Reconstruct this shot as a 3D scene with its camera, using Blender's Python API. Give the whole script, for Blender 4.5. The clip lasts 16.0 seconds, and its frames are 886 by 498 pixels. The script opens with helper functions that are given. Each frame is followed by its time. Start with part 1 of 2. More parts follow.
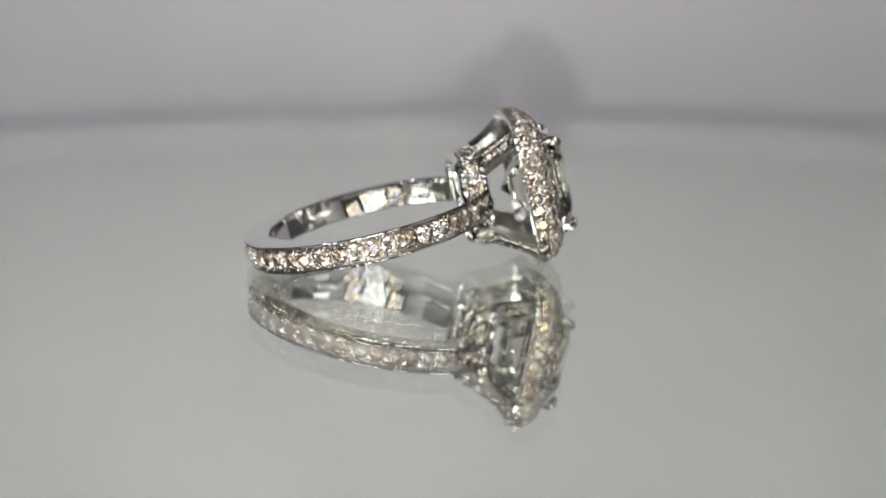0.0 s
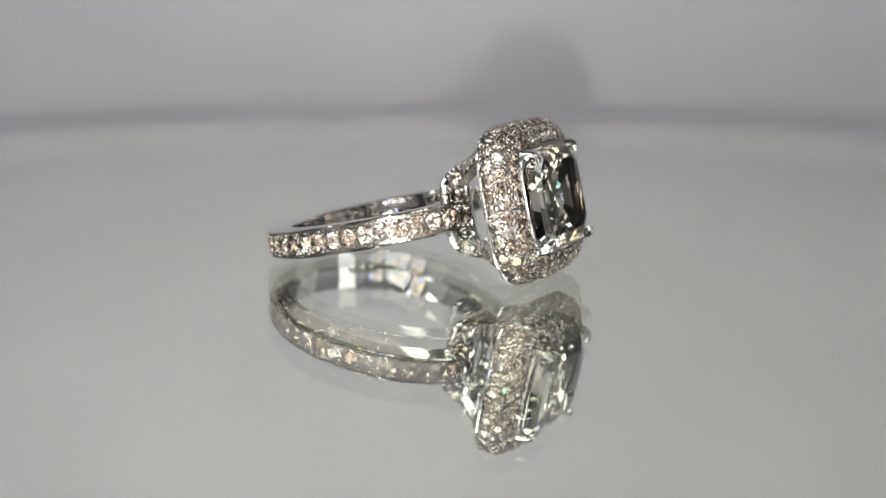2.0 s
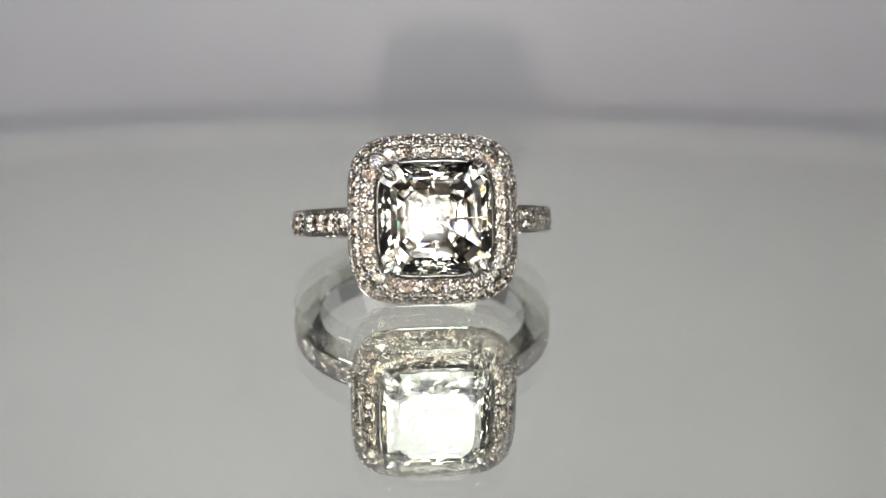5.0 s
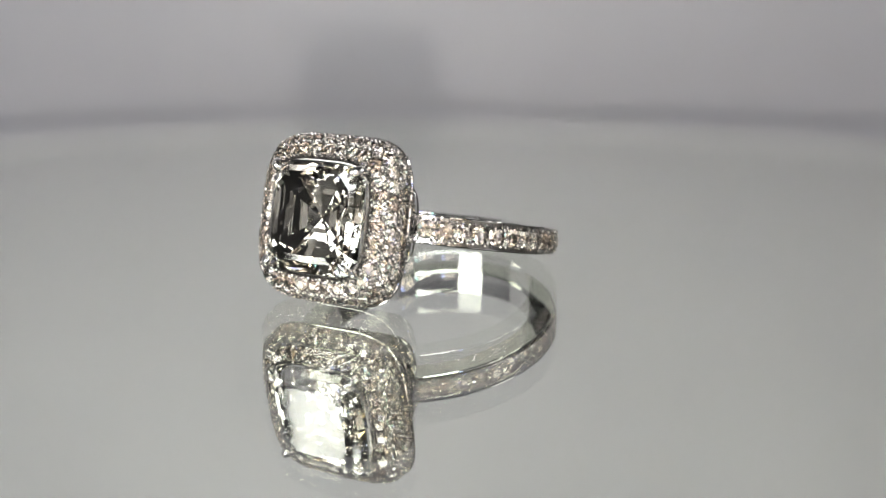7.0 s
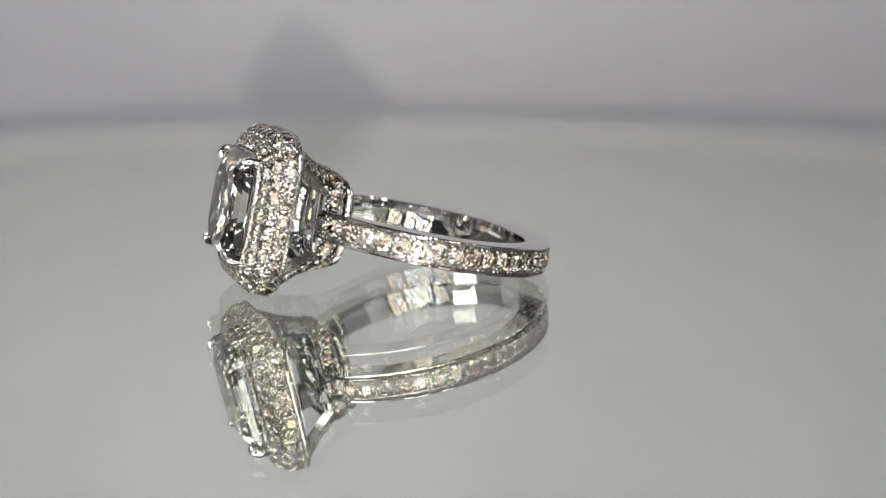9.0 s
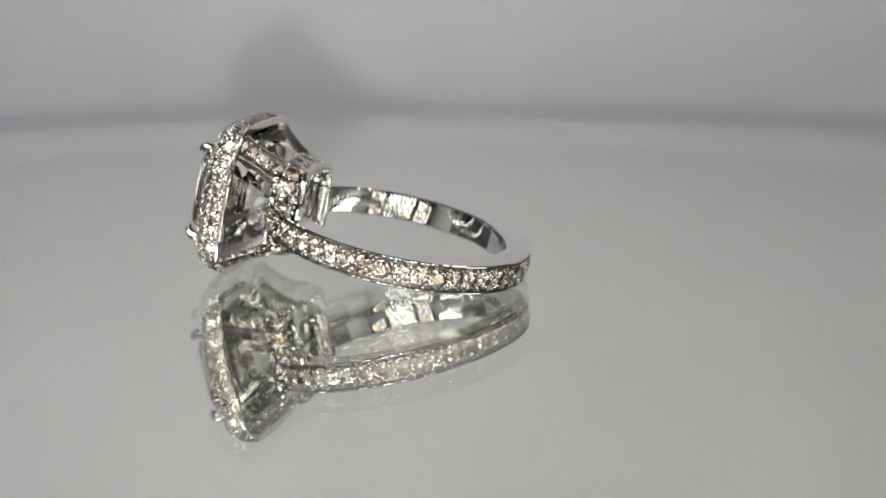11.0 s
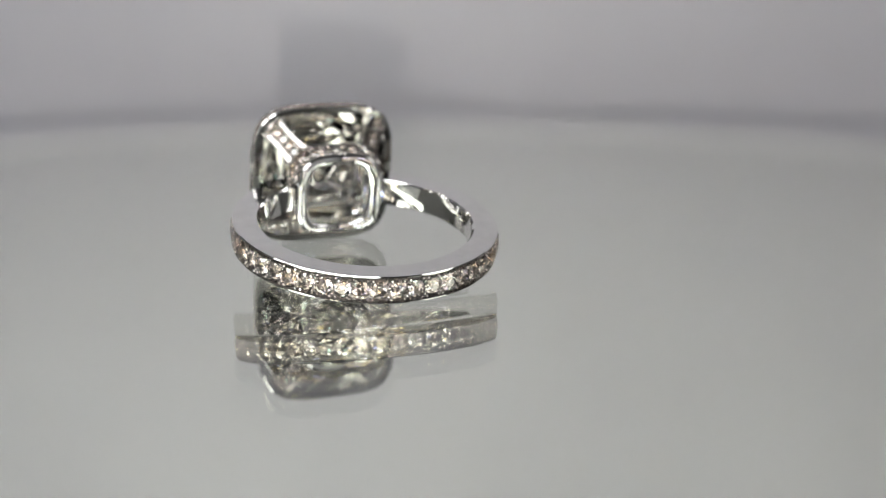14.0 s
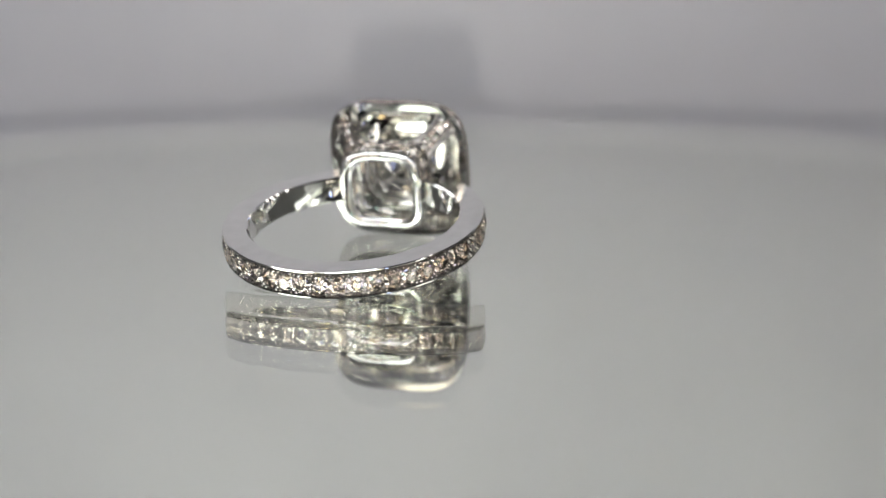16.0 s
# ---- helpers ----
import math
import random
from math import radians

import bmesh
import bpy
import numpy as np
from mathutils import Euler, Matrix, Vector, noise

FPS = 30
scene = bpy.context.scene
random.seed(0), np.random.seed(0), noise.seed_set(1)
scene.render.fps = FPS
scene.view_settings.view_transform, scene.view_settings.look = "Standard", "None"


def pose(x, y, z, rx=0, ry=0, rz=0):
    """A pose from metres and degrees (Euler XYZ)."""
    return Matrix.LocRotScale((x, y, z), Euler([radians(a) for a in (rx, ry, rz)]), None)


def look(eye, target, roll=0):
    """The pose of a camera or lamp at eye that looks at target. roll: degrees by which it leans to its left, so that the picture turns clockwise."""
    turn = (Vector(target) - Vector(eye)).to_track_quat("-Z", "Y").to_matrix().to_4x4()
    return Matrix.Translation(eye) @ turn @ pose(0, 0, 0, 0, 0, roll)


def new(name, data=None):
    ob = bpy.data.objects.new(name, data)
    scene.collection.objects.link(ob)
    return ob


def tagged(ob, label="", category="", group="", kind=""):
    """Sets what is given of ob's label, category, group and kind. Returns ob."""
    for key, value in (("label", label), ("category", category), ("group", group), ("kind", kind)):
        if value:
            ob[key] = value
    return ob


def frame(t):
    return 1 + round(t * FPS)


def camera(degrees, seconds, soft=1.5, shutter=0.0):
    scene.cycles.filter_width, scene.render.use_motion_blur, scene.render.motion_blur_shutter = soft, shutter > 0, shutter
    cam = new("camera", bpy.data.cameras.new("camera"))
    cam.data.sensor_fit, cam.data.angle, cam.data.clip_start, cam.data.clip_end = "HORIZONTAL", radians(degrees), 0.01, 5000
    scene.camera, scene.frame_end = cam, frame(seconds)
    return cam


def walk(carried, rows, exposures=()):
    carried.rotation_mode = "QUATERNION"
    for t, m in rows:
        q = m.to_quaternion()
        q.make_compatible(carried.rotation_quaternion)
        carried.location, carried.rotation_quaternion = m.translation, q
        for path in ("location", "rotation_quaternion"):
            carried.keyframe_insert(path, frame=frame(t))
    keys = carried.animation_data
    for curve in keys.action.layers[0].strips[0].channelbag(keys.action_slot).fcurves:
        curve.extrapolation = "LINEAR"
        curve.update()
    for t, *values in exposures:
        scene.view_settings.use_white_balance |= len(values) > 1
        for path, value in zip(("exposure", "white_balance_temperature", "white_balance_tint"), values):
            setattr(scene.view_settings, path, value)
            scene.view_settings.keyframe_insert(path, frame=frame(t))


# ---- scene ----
MM = 0.001

# ---- camera: it stands still in front of the turntable ----
cam = camera(35.24, 16.0, soft=1.15)
CAM_POSE = pose(4.04 * MM, -105.65 * MM, 25.48 * MM, 90 - 12.85, 0, 0) @ pose(0, 0, 0, 0, 0, -0.14)
cam.data.dof.use_dof = True
cam.data.dof.focus_distance = 0.098
cam.data.dof.aperture_fstop = 30.0
walk(cam, [(0.0, CAM_POSE), (16.0, CAM_POSE)], exposures=[(0.0, 0.02, 6430, 9.0), (2.5, 0.02, 6430, 8.5), (9.0, 0.02, 6430, 8.5), (12.5, 0.00, 6400, 9.0), (16.0, 0.00, 6380, 9.0)])

# ---- world: a dim room outside the closed photo booth ----
world = bpy.data.worlds.new("world")
scene.world = world
world.use_nodes = True
world.node_tree.nodes["Background"].inputs[0].default_value = (0.9, 0.92, 1.0, 1)
world.node_tree.nodes["Background"].inputs[1].default_value = 0.02

LEFT_GLOW = 5.6
RIGHT_GLOW = 2.2
FRONT_GLOW = 2350.0
OVER_GLOW = 6.9
BOX_GLOW = 3.0
STRIP_GLOW = 3.2
SOFT_GLOW = 7.5


# ---- materials ----
def nodes_of(name):
    m = bpy.data.materials.new(name)
    m.use_nodes = True
    nt = m.node_tree
    return m, nt, nt.nodes["Principled BSDF"], nt.nodes["Material Output"]


def add(nt, kind, **values):
    n = nt.nodes.new(kind)
    for key, value in values.items():
        n.inputs[key.replace("_", " ")].default_value = value
    return n


def grain(nt, scale, detail=4.0):
    co = nt.nodes.new("ShaderNodeTexCoord")
    n = add(nt, "ShaderNodeTexNoise", Scale=scale, Detail=detail)
    nt.links.new(co.outputs["Object"], n.inputs["Vector"])
    return n


def ramp(nt, source, lo, hi, a=0.3, b=0.7):
    r = nt.nodes.new("ShaderNodeValToRGB")
    r.color_ramp.elements[0].position, r.color_ramp.elements[1].position = a, b
    r.color_ramp.elements[0].color, r.color_ramp.elements[1].color = (*lo, 1), (*hi, 1)
    nt.links.new(source, r.inputs[0])
    return r


def painted(name, lo, hi, rough, scale, bump=0.1, metallic=0.0, depth=0.0002):
    m, nt, p, out = nodes_of(name)
    n = grain(nt, scale)
    n2 = grain(nt, scale * 9)
    r = ramp(nt, n.outputs["Fac"], lo, hi)
    nt.links.new(r.outputs[0], p.inputs["Base Color"])
    p.inputs["Metallic"].default_value = metallic
    rr = ramp(nt, n2.outputs["Fac"], (rough * 0.8,) * 3, (rough * 1.25,) * 3)
    nt.links.new(rr.outputs[0], p.inputs["Roughness"])
    b = add(nt, "ShaderNodeBump", Strength=bump, Distance=depth)
    nt.links.new(n2.outputs["Fac"], b.inputs["Height"])
    nt.links.new(b.outputs[0], p.inputs["Normal"])
    return m


def diamond(name, tint_lo, tint_hi):
    """Clear faceted stone; each stone has a slightly different body colour."""
    m, nt, p, out = nodes_of(name)
    nt.nodes.remove(p)
    info = nt.nodes.new("ShaderNodeObjectInfo")
    tint = ramp(nt, info.outputs["Random"], tint_lo, tint_hi, 0.0, 1.0)
    middle = tint.color_ramp.elements.new(0.5)
    middle.color = [0.35 * a + 0.65 * max(a, b) for a, b in zip((*tint_lo, 1), (*tint_hi, 1))]
    g = add(nt, "ShaderNodeBsdfGlass", IOR=2.417, Roughness=0.0)
    nt.links.new(tint.outputs[0], g.inputs["Color"])
    nt.links.new(g.outputs[0], out.inputs["Surface"])
    return m


def glowing(name, colour, strength):
    m, nt, p, out = nodes_of(name)
    nt.nodes.remove(p)
    e = add(nt, "ShaderNodeEmission", Color=(*colour, 1), Strength=strength)
    nt.links.new(e.outputs[0], out.inputs["Surface"])
    return m


def mirror_back():
    m, nt, p, out = nodes_of("mirror_backing")
    nt.nodes.remove(p)
    n = grain(nt, 30)
    d = nt.nodes.new("ShaderNodeBsdfDiffuse")
    r = ramp(nt, n.outputs["Fac"], (0.70, 0.70, 0.68), (0.75, 0.75, 0.73))
    nt.links.new(r.outputs[0], d.inputs["Color"])
    g = add(nt, "ShaderNodeBsdfGlossy", Roughness=0.0, Color=(0.965, 0.984, 0.915, 1))
    mix = nt.nodes.new("ShaderNodeMixShader")
    mix.inputs[0].default_value = 0.965
    nt.links.new(d.outputs[0], mix.inputs[1])
    nt.links.new(g.outputs[0], mix.inputs[2])
    nt.links.new(mix.outputs[0], out.inputs["Surface"])
    return m


def clear_sheet():
    """Thin clear cover sheet: it lets light straight through and reflects more at grazing angles."""
    m, nt, p, out = nodes_of("clear_sheet")
    nt.nodes.remove(p)
    lw = add(nt, "ShaderNodeLayerWeight", Blend=0.5)
    pw = nt.nodes.new("ShaderNodeMath")
    pw.operation = "POWER"
    pw.inputs[1].default_value = 5.0
    nt.links.new(lw.outputs["Facing"], pw.inputs[0])
    ad = nt.nodes.new("ShaderNodeMath")
    ad.operation = "MULTIPLY_ADD"
    ad.inputs[1].default_value, ad.inputs[2].default_value = 0.9, 0.04
    nt.links.new(pw.outputs[0], ad.inputs[0])
    t = add(nt, "ShaderNodeBsdfTransparent", Color=(0.985, 0.99, 0.985, 1))
    g = add(nt, "ShaderNodeBsdfGlossy", Roughness=0.0, Color=(1, 1, 1, 1))
    mix = nt.nodes.new("ShaderNodeMixShader")
    nt.links.new(ad.outputs[0], mix.inputs[0])
    nt.links.new(t.outputs[0], mix.inputs[1])
    nt.links.new(g.outputs[0], mix.inputs[2])
    nt.links.new(mix.outputs[0], out.inputs["Surface"])
    return m


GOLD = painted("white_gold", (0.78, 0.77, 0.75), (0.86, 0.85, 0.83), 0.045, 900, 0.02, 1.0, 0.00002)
# Same gold, darkened: the shaded tone between stones is put into its colour.
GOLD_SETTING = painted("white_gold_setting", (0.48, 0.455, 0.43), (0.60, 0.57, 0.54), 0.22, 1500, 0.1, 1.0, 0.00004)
PAVE = diamond("small_diamond", (0.87, 0.815, 0.765), (0.98, 0.962, 0.938))
CENTRE = diamond("large_diamond", (0.994, 0.984, 0.95), (0.994, 0.984, 0.95))
MIRROR = mirror_back()
SHEET = clear_sheet()
RIM = painted("turntable_rim", (0.30, 0.30, 0.30), (0.38, 0.38, 0.38), 0.35, 60)
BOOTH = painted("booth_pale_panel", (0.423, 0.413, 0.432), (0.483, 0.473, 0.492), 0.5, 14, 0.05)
BOOTH_FLOOR = painted("booth_floor_panel", (0.45, 0.44, 0.47), (0.52, 0.51, 0.54), 0.5, 20, 0.05)
CASE = painted("lamp_case", (0.03, 0.03, 0.03), (0.05, 0.05, 0.05), 0.4, 80)
# Brown stands in for a warm patch mirrored in the inner band.
BOARD = painted("glint_board", (0.075, 0.062, 0.048), (0.10, 0.084, 0.066), 0.4, 80)
DARK = painted("dark_reflection_panel", (0.15, 0.15, 0.155), (0.18, 0.18, 0.185), 0.6, 20)
SIDE_DARK = painted("dark_side_reflection", (0.085, 0.084, 0.083), (0.11, 0.109, 0.108), 0.5, 14)
REFLECTOR = painted("pale_reflector", (0.54, 0.535, 0.53), (0.62, 0.615, 0.61), 0.5, 14)
BLACK = painted("black_reflection_panel", (0.025, 0.025, 0.026), (0.04, 0.04, 0.042), 0.6, 20)
GLINT_LIGHT = glowing("glint_light", (1.0, 0.97, 0.94), SOFT_GLOW)
# Coloured lights stand in for the stones' dispersion.
AMBER_FIRE = glowing("amber_fire_light", (1.0, 0.78, 0.45), SOFT_GLOW)
BLUE_FIRE = glowing("blue_fire_light", (0.45, 0.52, 1.0), SOFT_GLOW)
CYAN_FIRE = glowing("cyan_fire_light", (0.5, 0.95, 0.92), SOFT_GLOW)
STRIP_GLINT = glowing("strip_glint_light", (1.0, 0.96, 0.92), STRIP_GLOW)
LEFT_LIGHT = glowing("left_panel_light", (1.0, 0.99, 0.99), LEFT_GLOW)
RIGHT_LIGHT = glowing("right_panel_light", (1.0, 0.99, 0.99), RIGHT_GLOW)
FRONT_LIGHT = glowing("front_lamp_light", (1.0, 0.955, 0.91), FRONT_GLOW)
OVER_FILL = glowing("overhead_fill_light", (0.955, 0.975, 1.0), OVER_GLOW)
WARM_GLINT = glowing("warm_glint_light", (1.0, 0.88, 0.78), BOX_GLOW)


# ---- building helpers ----
def mesh_of(bm, name, mat, smooth=False):
    me = bpy.data.meshes.new(name)
    bmesh.ops.recalc_face_normals(bm, faces=bm.faces)
    bm.to_mesh(me)
    bm.free()
    me.materials.append(mat)
    if smooth:
        for poly in me.polygons:
            poly.use_smooth = True
        me.set_sharp_from_angle(angle=radians(35))
    return me


def part(name, bm, mat, parent, label="", smooth=True, kind="", place=None):
    ob = new(name, mesh_of(bm, name, mat, smooth))
    ob.parent = parent
    if place is not None:
        ob.matrix_local = place
    return tagged(ob, label=label, kind=kind)


def loop_grid(rings, closed_u=True, closed_v=True):
    """A bmesh skin over rings of points."""
    bm = bmesh.new()
    vs = [[bm.verts.new(p) for p in ring] for ring in rings]
    nu, nv = len(vs), len(vs[0])
    for i in range(nu if closed_u else nu - 1):
        for j in range(nv if closed_v else nv - 1):
            a, b = vs[i], vs[(i + 1) % nu]
            bm.faces.new((a[j], a[(j + 1) % nv], b[(j + 1) % nv], b[j]))
    if not closed_u:
        bm.faces.new(vs[0])
        bm.faces.new(list(reversed(vs[-1])))
    return bm


def box(bm, x0, y0, z0, x1, y1, z1, bevel=0.0):
    m = Matrix.LocRotScale(((x0 + x1) / 2, (y0 + y1) / 2, (z0 + z1) / 2), None, (x1 - x0, y1 - y0, z1 - z0))
    res = bmesh.ops.create_cube(bm, size=1, matrix=m)
    if bevel:
        edges = list({e for v in res["verts"] for e in v.link_edges})
        bmesh.ops.bevel(bm, geom=edges, offset=bevel, segments=2, affect="EDGES", profile=0.5)
    return bm


def cushion(angle, size, k=4.0):
    c, s = math.cos(angle), math.sin(angle)
    r = (abs(c) ** k + abs(s) ** k) ** (-1 / k)
    return size * r * c, size * r * s


def even_cushion(count, size, k=4.0, shift=0.0):
    """Points spaced evenly round a cushion outline, with outward normals."""
    n = 1440
    pts = [Vector(cushion(2 * math.pi * i / n, size, k)) for i in range(n)]
    run = [0.0]
    for i in range(n):
        run.append(run[-1] + (pts[(i + 1) % n] - pts[i]).length)
    out, j = [], 0
    for c in range(count):
        want = run[-1] * ((c + shift) % count) / count
        j = min(range(n), key=lambda i: abs(run[i] - want))
        t = (pts[(j + 1) % n] - pts[j - 1]).normalized()
        out.append((pts[j], Vector((t.y, -t.x))))
    return out


def frame_on(place, normal, turn, size):
    """A pose whose z axis is the normal, turned about it and scaled."""
    q = Vector(normal).to_track_quat("Z", "Y")
    m = Matrix.Translation(place) @ q.to_matrix().to_4x4() @ Matrix.Rotation(turn, 4, "Z")
    return m @ Matrix.Diagonal((size, size, size, 1))


def brilliant():
    """Round brilliant of width 1, girdle at z = 0, table up: star, kite, half and main facets."""
    bm = bmesh.new()

    def ring(r, z, n, off):
        return [bm.verts.new((r * math.cos(2 * math.pi * (i + off) / n), r * math.sin(2 * math.pi * (i + off) / n), z)) for i in range(n)]

    table, crown, girdle = ring(0.275, 0.155, 8, 0.0), ring(0.39, 0.10, 8, 0.5), ring(0.5, 0.02, 16, 0.0)
    low, waist = ring(0.5, -0.015, 16, 0.0), ring(0.15, -0.31, 8, 0.0)
    culet = bm.verts.new((0, 0, -0.425))
    bm.faces.new(table)
    for i in range(8):
        j = (i + 1) % 8
        a, b, c = 2 * i, 2 * i + 1, (2 * i + 2) % 16
        bm.faces.new((table[i], crown[i], table[j]))
        bm.faces.new((table[i], girdle[a], crown[i]))
        bm.faces.new((crown[i], girdle[c], table[j]))
        bm.faces.new((crown[i], girdle[a], girdle[b]))
        bm.faces.new((crown[i], girdle[b], girdle[c]))
        bm.faces.new((girdle[a], low[a], low[b], girdle[b]))
        bm.faces.new((girdle[b], low[b], low[c], girdle[c]))
        bm.faces.new((low[a], waist[i], low[b]))
        bm.faces.new((low[b], waist[i], waist[j]))
        bm.faces.new((low[b], waist[j], low[c]))
        bm.faces.new((waist[i], culet, waist[j]))
    return bm


STONE = mesh_of(brilliant(), "diamond", PAVE)
dice = random.Random(4)


def set_stone(parent, place, normal, size):
    ob = new("diamond", STONE)
    ob.parent = parent
    tip = Vector([dice.uniform(-0.09, 0.09) for _ in range(3)])
    ob.matrix_local = frame_on(place, Vector(normal) + tip, dice.uniform(0, 6.28), size * dice.uniform(0.97, 1.03))
    return ob


def beads(parent, places, size):
    """Small rounded metal grains that hold the stones, as one piece."""
    bm = bmesh.new()
    for place, normal in places:
        bmesh.ops.create_icosphere(bm, subdivisions=1, radius=size, matrix=frame_on(place, normal, dice.uniform(0, 6), 1.0))
    return part("bead_setting", bm, GOLD_SETTING, parent, "tiny polished white gold beads", kind="stuff")


# ---- the booth ----
def wall(name, x0, y0, z0, x1, y1, z1, mat, label, category="wall"):
    bm = bmesh.new()
    box(bm, x0 * MM, y0 * MM, z0 * MM, x1 * MM, y1 * MM, z1 * MM)
    ob = new(name, mesh_of(bm, name, mat))
    return tagged(ob, label, category, kind="structure")


BX, BY0, BY1, BZ0, BZ1 = 190, -250, 112, -16, 205
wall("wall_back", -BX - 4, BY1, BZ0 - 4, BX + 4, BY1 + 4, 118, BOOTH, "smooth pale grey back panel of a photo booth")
# Unseen panel, darkened only to tone what the ring mirrors.
wall("back_reflection_panel", -BX - 4, BY1, 118, BX + 4, BY1 + 4, BZ1 + 4, DARK, "unseen dark grey panel over the back panel, added for reflections")
# Unseen front, black so that polished metal mirrors darkness.
wall("wall_front", -BX - 4, BY0 - 4, BZ0 - 4, BX + 4, BY0, BZ1 + 4, BLACK, "unseen matt black front panel, added for dark reflections")
# Unseen sides: the deep parts are darkened to blacken the band's reflections.
wall("wall_left", -BX - 4, -100, BZ0 - 4, -BX, BY1, BZ1 + 4, SIDE_DARK, "unseen dark grey side panel, added for dark reflections")
# Unseen reflectors, left and right, added to lighten the large stone's facets.
wall("reflector_left", -BX - 4, BY0, BZ0 - 4, -BX, -100, BZ1 + 4, REFLECTOR, "unseen pale grey side reflector, added to brighten the stone")
wall("wall_right", BX, -100, BZ0 - 4, BX + 4, BY1, BZ1 + 4, SIDE_DARK, "unseen dark grey side panel, added for dark reflections")
wall("reflector_right", BX, BY0, BZ0 - 4, BX + 4, -100, BZ1 + 4, REFLECTOR, "unseen pale grey side reflector, added to brighten the stone")
# Unseen ceiling, black for the same dark reflections in the band.
wall("ceiling", -BX, BY0, BZ1, BX, BY1, BZ1 + 4, BLACK, "unseen matt black ceiling panel, added for dark reflections", "ceiling")
wall("floor", -BX, BY0, BZ0 - 4, BX, BY1, BZ0, BOOTH_FLOOR, "grey floor panel under the turntable", "floor")


def lamp_panel(name, m, w, h, light, label):
    """A flat lamp: dark case, glowing diffuser; it shines along its local -z."""
    top = new(name)
    tagged(top, label, "lamp")
    bm = bmesh.new()
    box(bm, -w / 2 - 0.003, -h / 2 - 0.003, 0.0005, w / 2 + 0.003, h / 2 + 0.003, 0.008, 0.0012)
    part("case", bm, CASE, top)
    bm = bmesh.new()
    box(bm, -w / 2, -h / 2, -0.001, w / 2, h / 2, 0.0006)
    part("diffuser", bm, light, top, "glowing white diffuser", smooth=False)
    top.matrix_basis = m
    return top


AIM = (0, 0, 6 * MM)
lamp_panel("side_lamp", look((118 * MM, -43 * MM, 87 * MM), AIM), 0.055, 0.055, RIGHT_LIGHT, "square white light panel beside the turntable")
lamp_panel("side_lamp", look((-106 * MM, -66 * MM, 89 * MM), AIM), 0.072, 0.055, LEFT_LIGHT, "square white light panel beside the turntable")
# Unseen fill, added to brighten the back panel, partly by way of the mirror.
lamp_panel("overhead_fill", look((-60 * MM, -128 * MM, 193 * MM), AIM), 0.28, 0.055, OVER_FILL, "unseen wide white fill lamp, added over the front of the turntable")


def glint_panel(name, m, nx, ny, gap, size, light, accents, label, group=""):
    """An added brown board with unevenly scattered small square lights; it shines along its local -z."""
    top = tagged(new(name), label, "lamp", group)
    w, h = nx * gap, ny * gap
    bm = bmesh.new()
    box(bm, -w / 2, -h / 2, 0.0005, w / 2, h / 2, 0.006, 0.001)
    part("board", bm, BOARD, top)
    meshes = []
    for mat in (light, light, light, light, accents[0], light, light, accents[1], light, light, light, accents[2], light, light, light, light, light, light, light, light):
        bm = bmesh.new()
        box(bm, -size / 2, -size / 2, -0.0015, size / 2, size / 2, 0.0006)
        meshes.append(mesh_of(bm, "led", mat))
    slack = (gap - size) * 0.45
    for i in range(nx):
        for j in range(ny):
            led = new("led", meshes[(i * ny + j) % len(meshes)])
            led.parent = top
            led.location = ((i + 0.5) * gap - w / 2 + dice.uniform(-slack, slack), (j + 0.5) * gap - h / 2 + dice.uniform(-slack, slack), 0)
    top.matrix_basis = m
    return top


# Unseen board added behind the camera to make glints and coloured fire.
glint_panel("front_glint_panel", look((0, (BY0 + 7) * MM, 78 * MM), (0, 0, 78 * MM)), 8, 9, 0.016, 0.0075, GLINT_LIGHT, (AMBER_FIRE, BLUE_FIRE, CYAN_FIRE), "unseen dark brown board with scattered small lights, added for glints")
# Unseen warm boards, added to brighten the stones from both sides.
for px in (-98, 98):
    glint_panel("warm_glint_panel", look((px * MM, -196 * MM, 84 * MM), (0, 0, 30 * MM)), 4, 8, 0.0155, 0.0095, WARM_GLINT, (AMBER_FIRE, WARM_GLINT, BLUE_FIRE), "unseen tall dark board with small warm lights, added as fill", "warm lamps in front")
# Unseen strips, added only to put sparkle into the small stones.
for px in (-150, 150):
    glint_panel("glint_strip", look((px * MM, 12 * MM, (BZ1 - 9) * MM), (px * 0.6 * MM, 12.01 * MM, 60 * MM), 90), 2, 9, 0.023, 0.0115, STRIP_GLINT, (STRIP_GLINT,) * 3,
              "unseen narrow strip with scattered small lights, added for sparkle", "light strips of the booth")
lamp_panel("front_lamp", look((1 * MM, -125 * MM, 12.0 * MM), (0, 0, 11 * MM)), 0.0032, 0.0032, FRONT_LIGHT, "small bright lamp low in front of the turntable")


# ---- the turntable ----
def disc(r, z0, z1, n=160, bevel=0.0):
    prof = [(0.0001, z0), (r - bevel, z0), (r, z0 + bevel), (r, z1 - bevel), (r - bevel, z1), (0.0001, z1)]
    rings = [[(p * math.cos(2 * math.pi * i / n), p * math.sin(2 * math.pi * i / n), z) for p, z in prof] for i in range(n)]
    bm = loop_grid(rings, True, False)
    return bm


TABLE_R = 0.0935
turntable = tagged(new("turntable"), "round mirrored turntable with a clear cover sheet", "turntable")
part("base", disc(TABLE_R - 0.004, -0.016, -0.0045, bevel=0.001), RIM, turntable, "grey plastic base")
part("mirror", disc(TABLE_R - 0.0004, -0.0045, -0.00082, bevel=0.0002), MIRROR, turntable, "silvery mirror plate", smooth=False)
bm = bmesh.new()
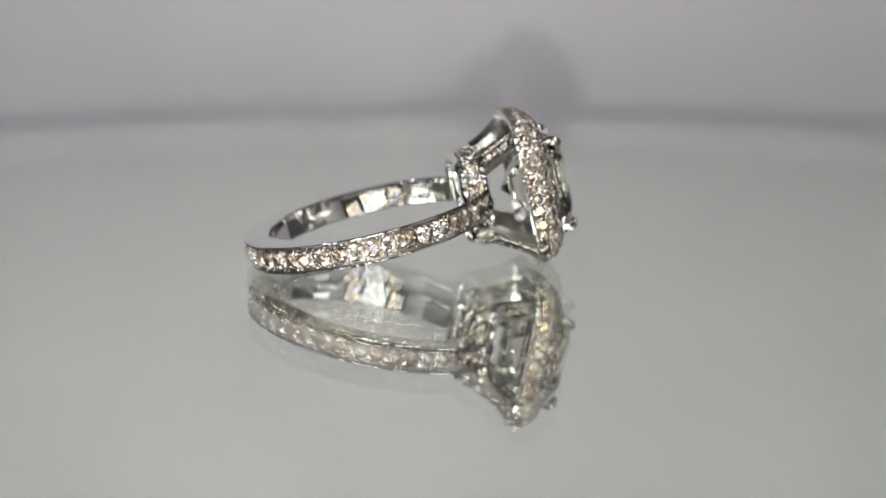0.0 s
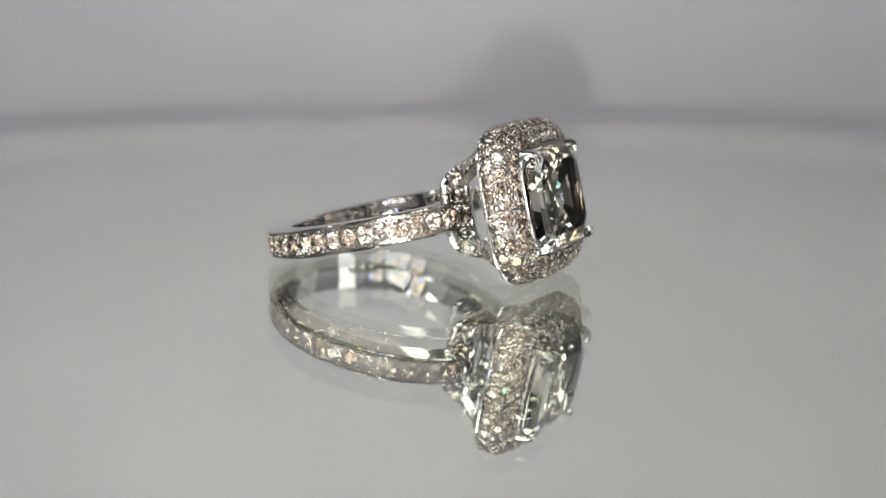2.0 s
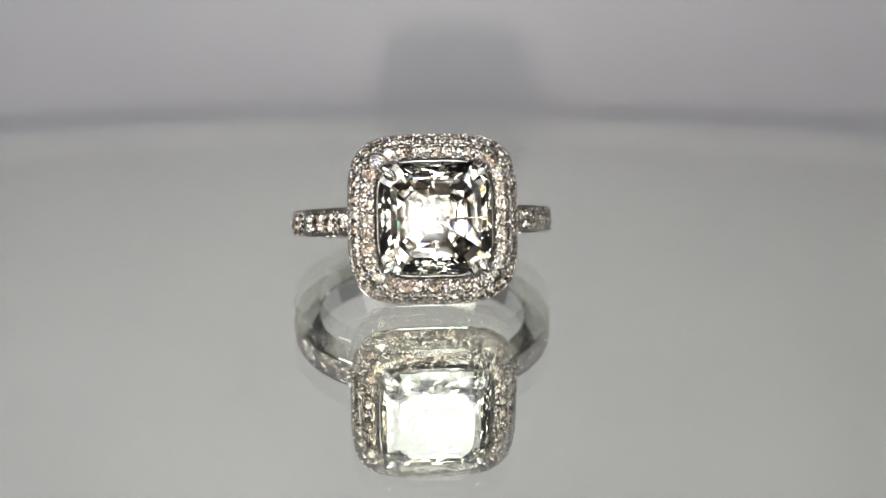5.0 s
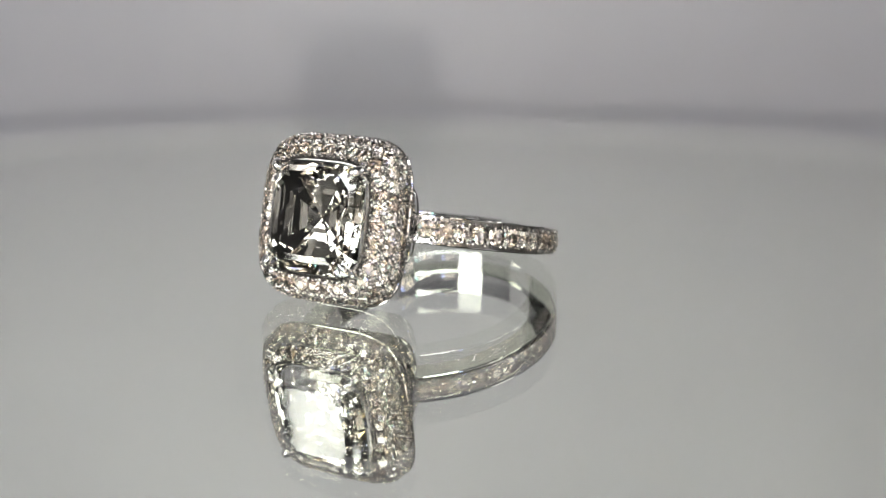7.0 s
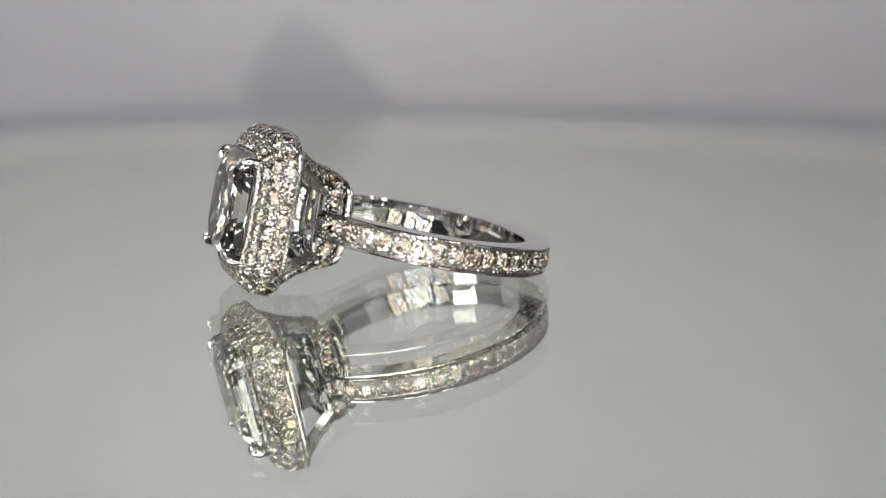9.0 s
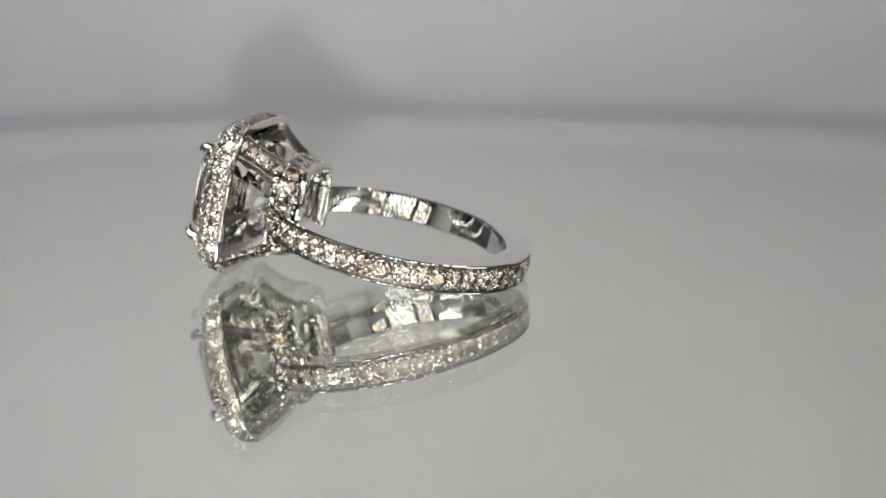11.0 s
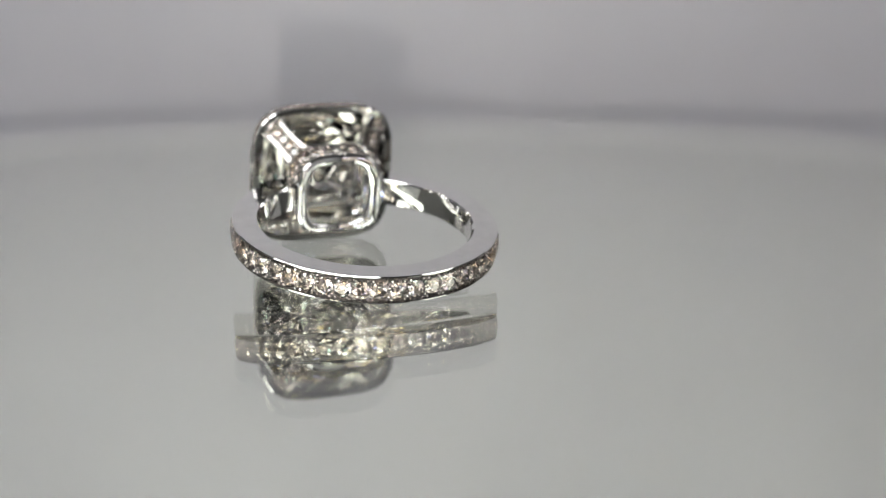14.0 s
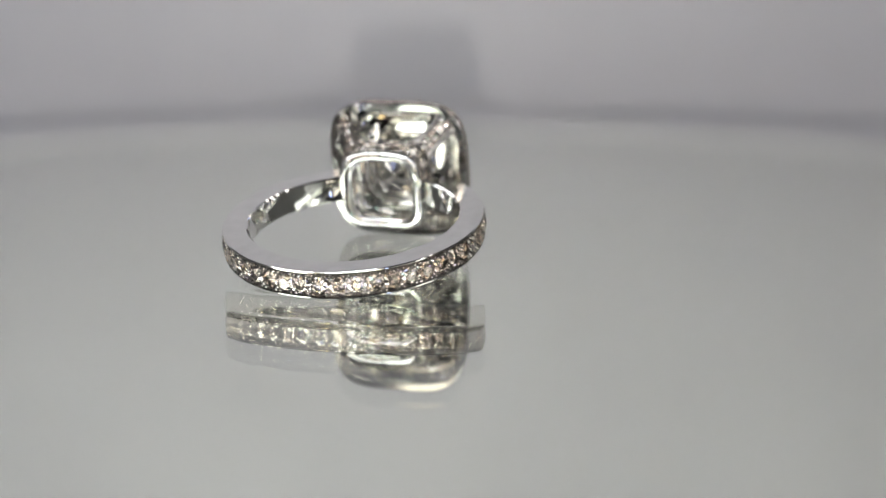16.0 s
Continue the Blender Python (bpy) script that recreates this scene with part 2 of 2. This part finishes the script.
bmesh.ops.create_circle(bm, cap_ends=True, segments=160, radius=TABLE_R)
bm.verts.ensure_lookup_table()
part("cover_sheet", bm, SHEET, turntable, "thin clear cover sheet", smooth=False)

# ---- the ring, in its own axes: x towards the head, z along the finger hole; millimetres ----
R_OUT, R_IN, HALF = 10.0 * MM, 8.08 * MM, 1.06 * MM
TILT, LIFT = 12.6, 3.22 * MM
OFFSET = (-1.34 * MM, 2.50 * MM)
START, RATE = 5.6, 18.2
LYING = pose(0, 0, LIFT, 0, -TILT, 0)

ring = tagged(new("diamond_ring"), "white gold ring with square diamond and paved halo, lying down", "ring")


def swirl(section, a0, a1, n):
    """Sweep a section (radius, z) round the finger axis from a0 to a1."""
    rings = []
    for i in range(n + 1):
        a = radians(a0 + (a1 - a0) * i / n)
        rings.append([(r * math.cos(a), r * math.sin(a), z) for r, z in section])
    return loop_grid(rings, False, True)


def build_band():
    rail, floor = 0.12 * MM, 0.58 * MM
    e = 0.12 * MM
    section = [(R_IN + e, -HALF), (R_OUT - e / 2, -HALF), (R_OUT, -HALF + e / 2), (R_OUT, -HALF + rail), (R_OUT - floor, -HALF + rail * 1.2),
               (R_OUT - floor, HALF - rail * 1.2), (R_OUT, HALF - rail), (R_OUT, HALF - e / 2), (R_OUT - e / 2, HALF), (R_IN + e, HALF),
               (R_IN, HALF - e), (R_IN - 0.06 * MM, 0), (R_IN, -HALF + e)]
    band = part("band", swirl(section, 21.2, 338.8, 180), GOLD, ring, "polished band with one row of small diamonds", place=LYING)
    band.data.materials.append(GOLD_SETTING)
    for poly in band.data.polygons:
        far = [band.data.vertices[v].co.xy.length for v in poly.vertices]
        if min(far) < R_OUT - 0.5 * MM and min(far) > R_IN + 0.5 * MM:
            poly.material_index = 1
    count = 42
    grains = []
    for i in range(count):
        a = radians(23.5 + (313.0) * i / (count - 1))
        d = Vector((math.cos(a), math.sin(a), 0))
        set_stone(band, d * (R_OUT - 0.06 * MM), d, 1.36 * MM)
        if i < count - 1:
            b = a + radians(313.0 / (count - 1) / 2)
            d = Vector((math.cos(b), math.sin(b), 0))
            for z, s in ((-0.5, 0.0), (0.5, 0.0), (-0.72, -0.02), (-0.72, 0.02), (0.72, -0.02), (0.72, 0.02)):
                d = Vector((math.cos(b + s), math.sin(b + s), 0))
                grains.append((d * (R_OUT - 0.04 * MM) + Vector((0, 0, z * MM)), d))
    beads(band, grains, 0.13 * MM)
    return band


def cushion_sweep(section, n=128, k=4.0):
    """Sweep a section (x, half size) round a cushion outline."""
    rings = []
    for i in range(n):
        a = 2 * math.pi * (i + 0.5) / n
        rings.append([(x * MM, *cushion(a, s * MM, k)) for x, s in section])
    return loop_grid(rings, True, True)


def stone_row(parent, x, size, nx, nr, count, width, k, shift, grains):
    for p, n in even_cushion(count, size * MM, k, shift):
        normal = Vector((nx, n.x * nr, n.y * nr))
        set_stone(parent, Vector((x * MM, p.x, p.y)), normal, width * MM)
    for p, n in even_cushion(count, size * MM, k, shift + 0.5):
        normal = Vector((nx, n.x * nr, n.y * nr)).normalized()
        side = Vector((nr, -n.x * nx, -n.y * nx)).normalized()
        along = normal.cross(side)
        for s, q in ((-0.36, 0.0), (0.36, 0.0), (-0.52, -0.17), (-0.52, 0.17), (0.52, -0.17), (0.52, 0.17)):
            grains.append((Vector((x * MM, p.x, p.y)) + (side * s + along * q) * width * MM + normal * 0.03 * MM, normal))


def build_halo():
    section = [(11.72, 5.35), (11.70, 5.86), (11.78, 5.92), (11.92, 5.92), (11.98, 5.86), (12.0, 5.32), (12.85, 5.20), (13.25, 4.88), (13.5, 4.55), (13.62, 4.12),
               (14.22, 4.04), (14.32, 3.98), (14.34, 3.90), (14.28, 3.84), (14.05, 3.82), (13.2, 4.1), (12.3, 4.85)]
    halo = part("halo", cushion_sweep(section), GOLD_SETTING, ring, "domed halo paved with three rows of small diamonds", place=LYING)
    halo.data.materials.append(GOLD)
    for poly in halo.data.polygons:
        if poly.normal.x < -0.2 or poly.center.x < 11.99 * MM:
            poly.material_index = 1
    grains = []
    stone_row(halo, 12.48, 5.75, 0.06, 1.0, 36, 1.08, 4.0, 0.0, grains)
    stone_row(halo, 13.30, 5.48, 0.62, 0.9, 36, 1.02, 4.0, 0.5, grains)
    stone_row(halo, 13.98, 4.70, 1.0, 0.36, 32, 1.04, 4.0, 0.0, grains)
    rim = [(Vector((11.84 * MM, p.x, p.y)), Vector((0, n.x, n.y))) for p, n in even_cushion(150, 5.89 * MM, 4.0, 0.0)]
    beads(halo, rim, 0.085 * MM)
    beads(halo, grains, 0.13 * MM)
    return halo


def build_gallery():
    lip = [radians(a) for a in range(60, 301, 20)]
    section = [(7.42 + 0.44 * math.cos(a), 2.93 + 0.48 * math.sin(a)) for a in lip]
    section += [(7.72, 2.60), (8.4, 2.55), (9.18, 2.86), (9.34, 3.16), (9.32, 3.60), (9.18, 3.70), (8.97, 3.66), (8.93, 3.12), (7.76, 3.02)]
    bm = cushion_sweep(section, 96)
    for v in bm.verts:
        if v.co.x < 7.8 * MM:
            # the rim follows the curve of the finger hole
            v.co.x += 0.22 * MM - v.co.y ** 2 / (2 * R_IN)
    gallery = part("gallery", bm, GOLD, ring, "square rounded gallery frame with small diamonds", place=LYING)
    grains = []
    stone_row(gallery, 8.25, 3.51, -0.2, 1.0, 19, 1.32, 4.0, 0.5, grains)
    beads(gallery, grains, 0.13 * MM)
    return gallery


def build_pillar(sy, sz):
    """A tapered claw arm from the gallery's corner to the halo's corner."""
    rings = []
    steps = 10
    out = Vector((0, sy, sz)).normalized()
    side = Vector((0, -sz, sy)).normalized()
    path = []
    for i in range(steps + 1):
        t = i / steps
        x = 8.8 + (11.95 - 8.8) * t
        d = (4.26 + (6.66 - 4.26) * (0.8 * t + 0.2 * t * t)) * MM
        half = (0.64 + 0.40 * t * t + 0.45 * (1 - t) ** 2) * MM
        thick, deep = (0.62 + 0.12 * t) * MM, 0.40 * MM
        c = Vector((x * MM, 0, 0)) + out * d
        n = (out - Vector((0.75, 0, 0))).normalized()
        path.append((c, n))
        b = 0.06 * MM
        rings.append([tuple(c + side * p + n * q) for p, q in ((-half, -thick), (half, -thick), (half, -b / 2), (half - b / 2, 0), (half - b, 0),
                                                            (half - b, -deep), (-half + b, -deep), (-half + b, 0), (-half + b / 2, 0), (-half, -b / 2))])
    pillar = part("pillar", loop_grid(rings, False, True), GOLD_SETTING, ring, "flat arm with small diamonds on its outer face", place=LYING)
    grains = []
    for i in range(5):
        c, n = path[1 + 2 * i]
        set_stone(pillar, c + n * 0.01 * MM, n, 1.02 * MM)
        c2 = path[min(10, 2 + 2 * i)][0]
        for s in (-0.52, -0.3, 0.3, 0.52):
            grains.append((c2 + side * s * MM + n * 0.03 * MM, n))
    beads(pillar, grains, 0.12 * MM)


def build_centre():
    """Square step-cut stone with cut corners: three crown steps, four pavilion steps down to a small culet."""
    steps = [(0.05, 10.50), (1.02, 11.22), (2.0, 12.14), (2.98, 13.24), (3.80, 14.50), (3.80, 14.62), (3.44, 15.03), (3.04, 15.33), (2.60, 15.53)]
    bm = bmesh.new()
    rows = []
    for k, (h, x) in enumerate(steps):
        cut = 0.66 + 0.035 * k / 8
        corners = [(1, -cut), (1.022, 0), (1, cut), (cut, 1), (0, 1.022), (-cut, 1), (-1, cut), (-1.022, 0), (-1, -cut), (-cut, -1), (0, -1.022), (cut, -1)]
        loose = 0.013 if 0 < k < 4 else 0.0
        row = []
        for u, v in corners:
            hh = h * (1 + dice.uniform(-loose, loose)) * MM
            row.append(bm.verts.new((x * MM, hh * u, hh * v)))
        rows.append(row)
    for a, b in zip(rows, rows[1:]):
        for i in range(12):
            j = (i + 1) % 12
            bm.faces.new((a[i], a[j], b[j], b[i]))
    bm.faces.new(rows[0])
    bm.faces.new(rows[-1])
    part("centre_diamond", bm, CENTRE, ring, "large clear square step-cut diamond with cut corners", smooth=False, place=LYING)


def build_prong(sy, sz):
    """A claw bent over a corner of the large stone."""
    out = Vector((0, sy, sz)).normalized()
    side = Vector((0, -sz, sy)).normalized()
    pts = [(13.2, 4.86, 0.34), (14.1, 4.95, 0.36), (14.85, 4.93, 0.36), (15.16, 4.74, 0.34), (15.32, 4.46, 0.30), (15.31, 4.2, 0.22), (15.26, 4.06, 0.08)]
    rings = []
    for i, (x, d, r) in enumerate(pts):
        a, b = pts[max(0, i - 1)], pts[min(len(pts) - 1, i + 1)]
        t = (Vector(((b[0] - a[0]), 0, 0)) + out * (b[1] - a[1])).normalized()
        n = t.cross(side).normalized()
        c = (Vector((x, 0, 0)) + out * d) * MM
        rings.append([tuple(c + (side * math.cos(q) + n * math.sin(q)) * r * MM) for q in [2 * math.pi * j / 10 for j in range(10)]])
    part("prong", loop_grid(rings, False, True), GOLD, ring, "polished claw", place=LYING)


build_band()
build_halo()
build_gallery()
for sy in (-1, 1):
    for sz in (-1, 1):
        build_pillar(sy, sz)
        build_prong(sy, sz)
build_centre()


# ---- what turns ----
def motions():
    rows_table, rows_ring = [], []
    for i in range(33):
        t = i * 0.5
        turn = START - RATE * t
        rows_table.append((t, pose(0, 0, 0, 0, 0, turn)))
        c, s = math.cos(radians(turn)), math.sin(radians(turn))
        rows_ring.append((t, pose(OFFSET[0] * c - OFFSET[1] * s, OFFSET[0] * s + OFFSET[1] * c, 0, 0, 0, turn)))
    walk(turntable, rows_table)
    walk(ring, rows_ring)


motions()
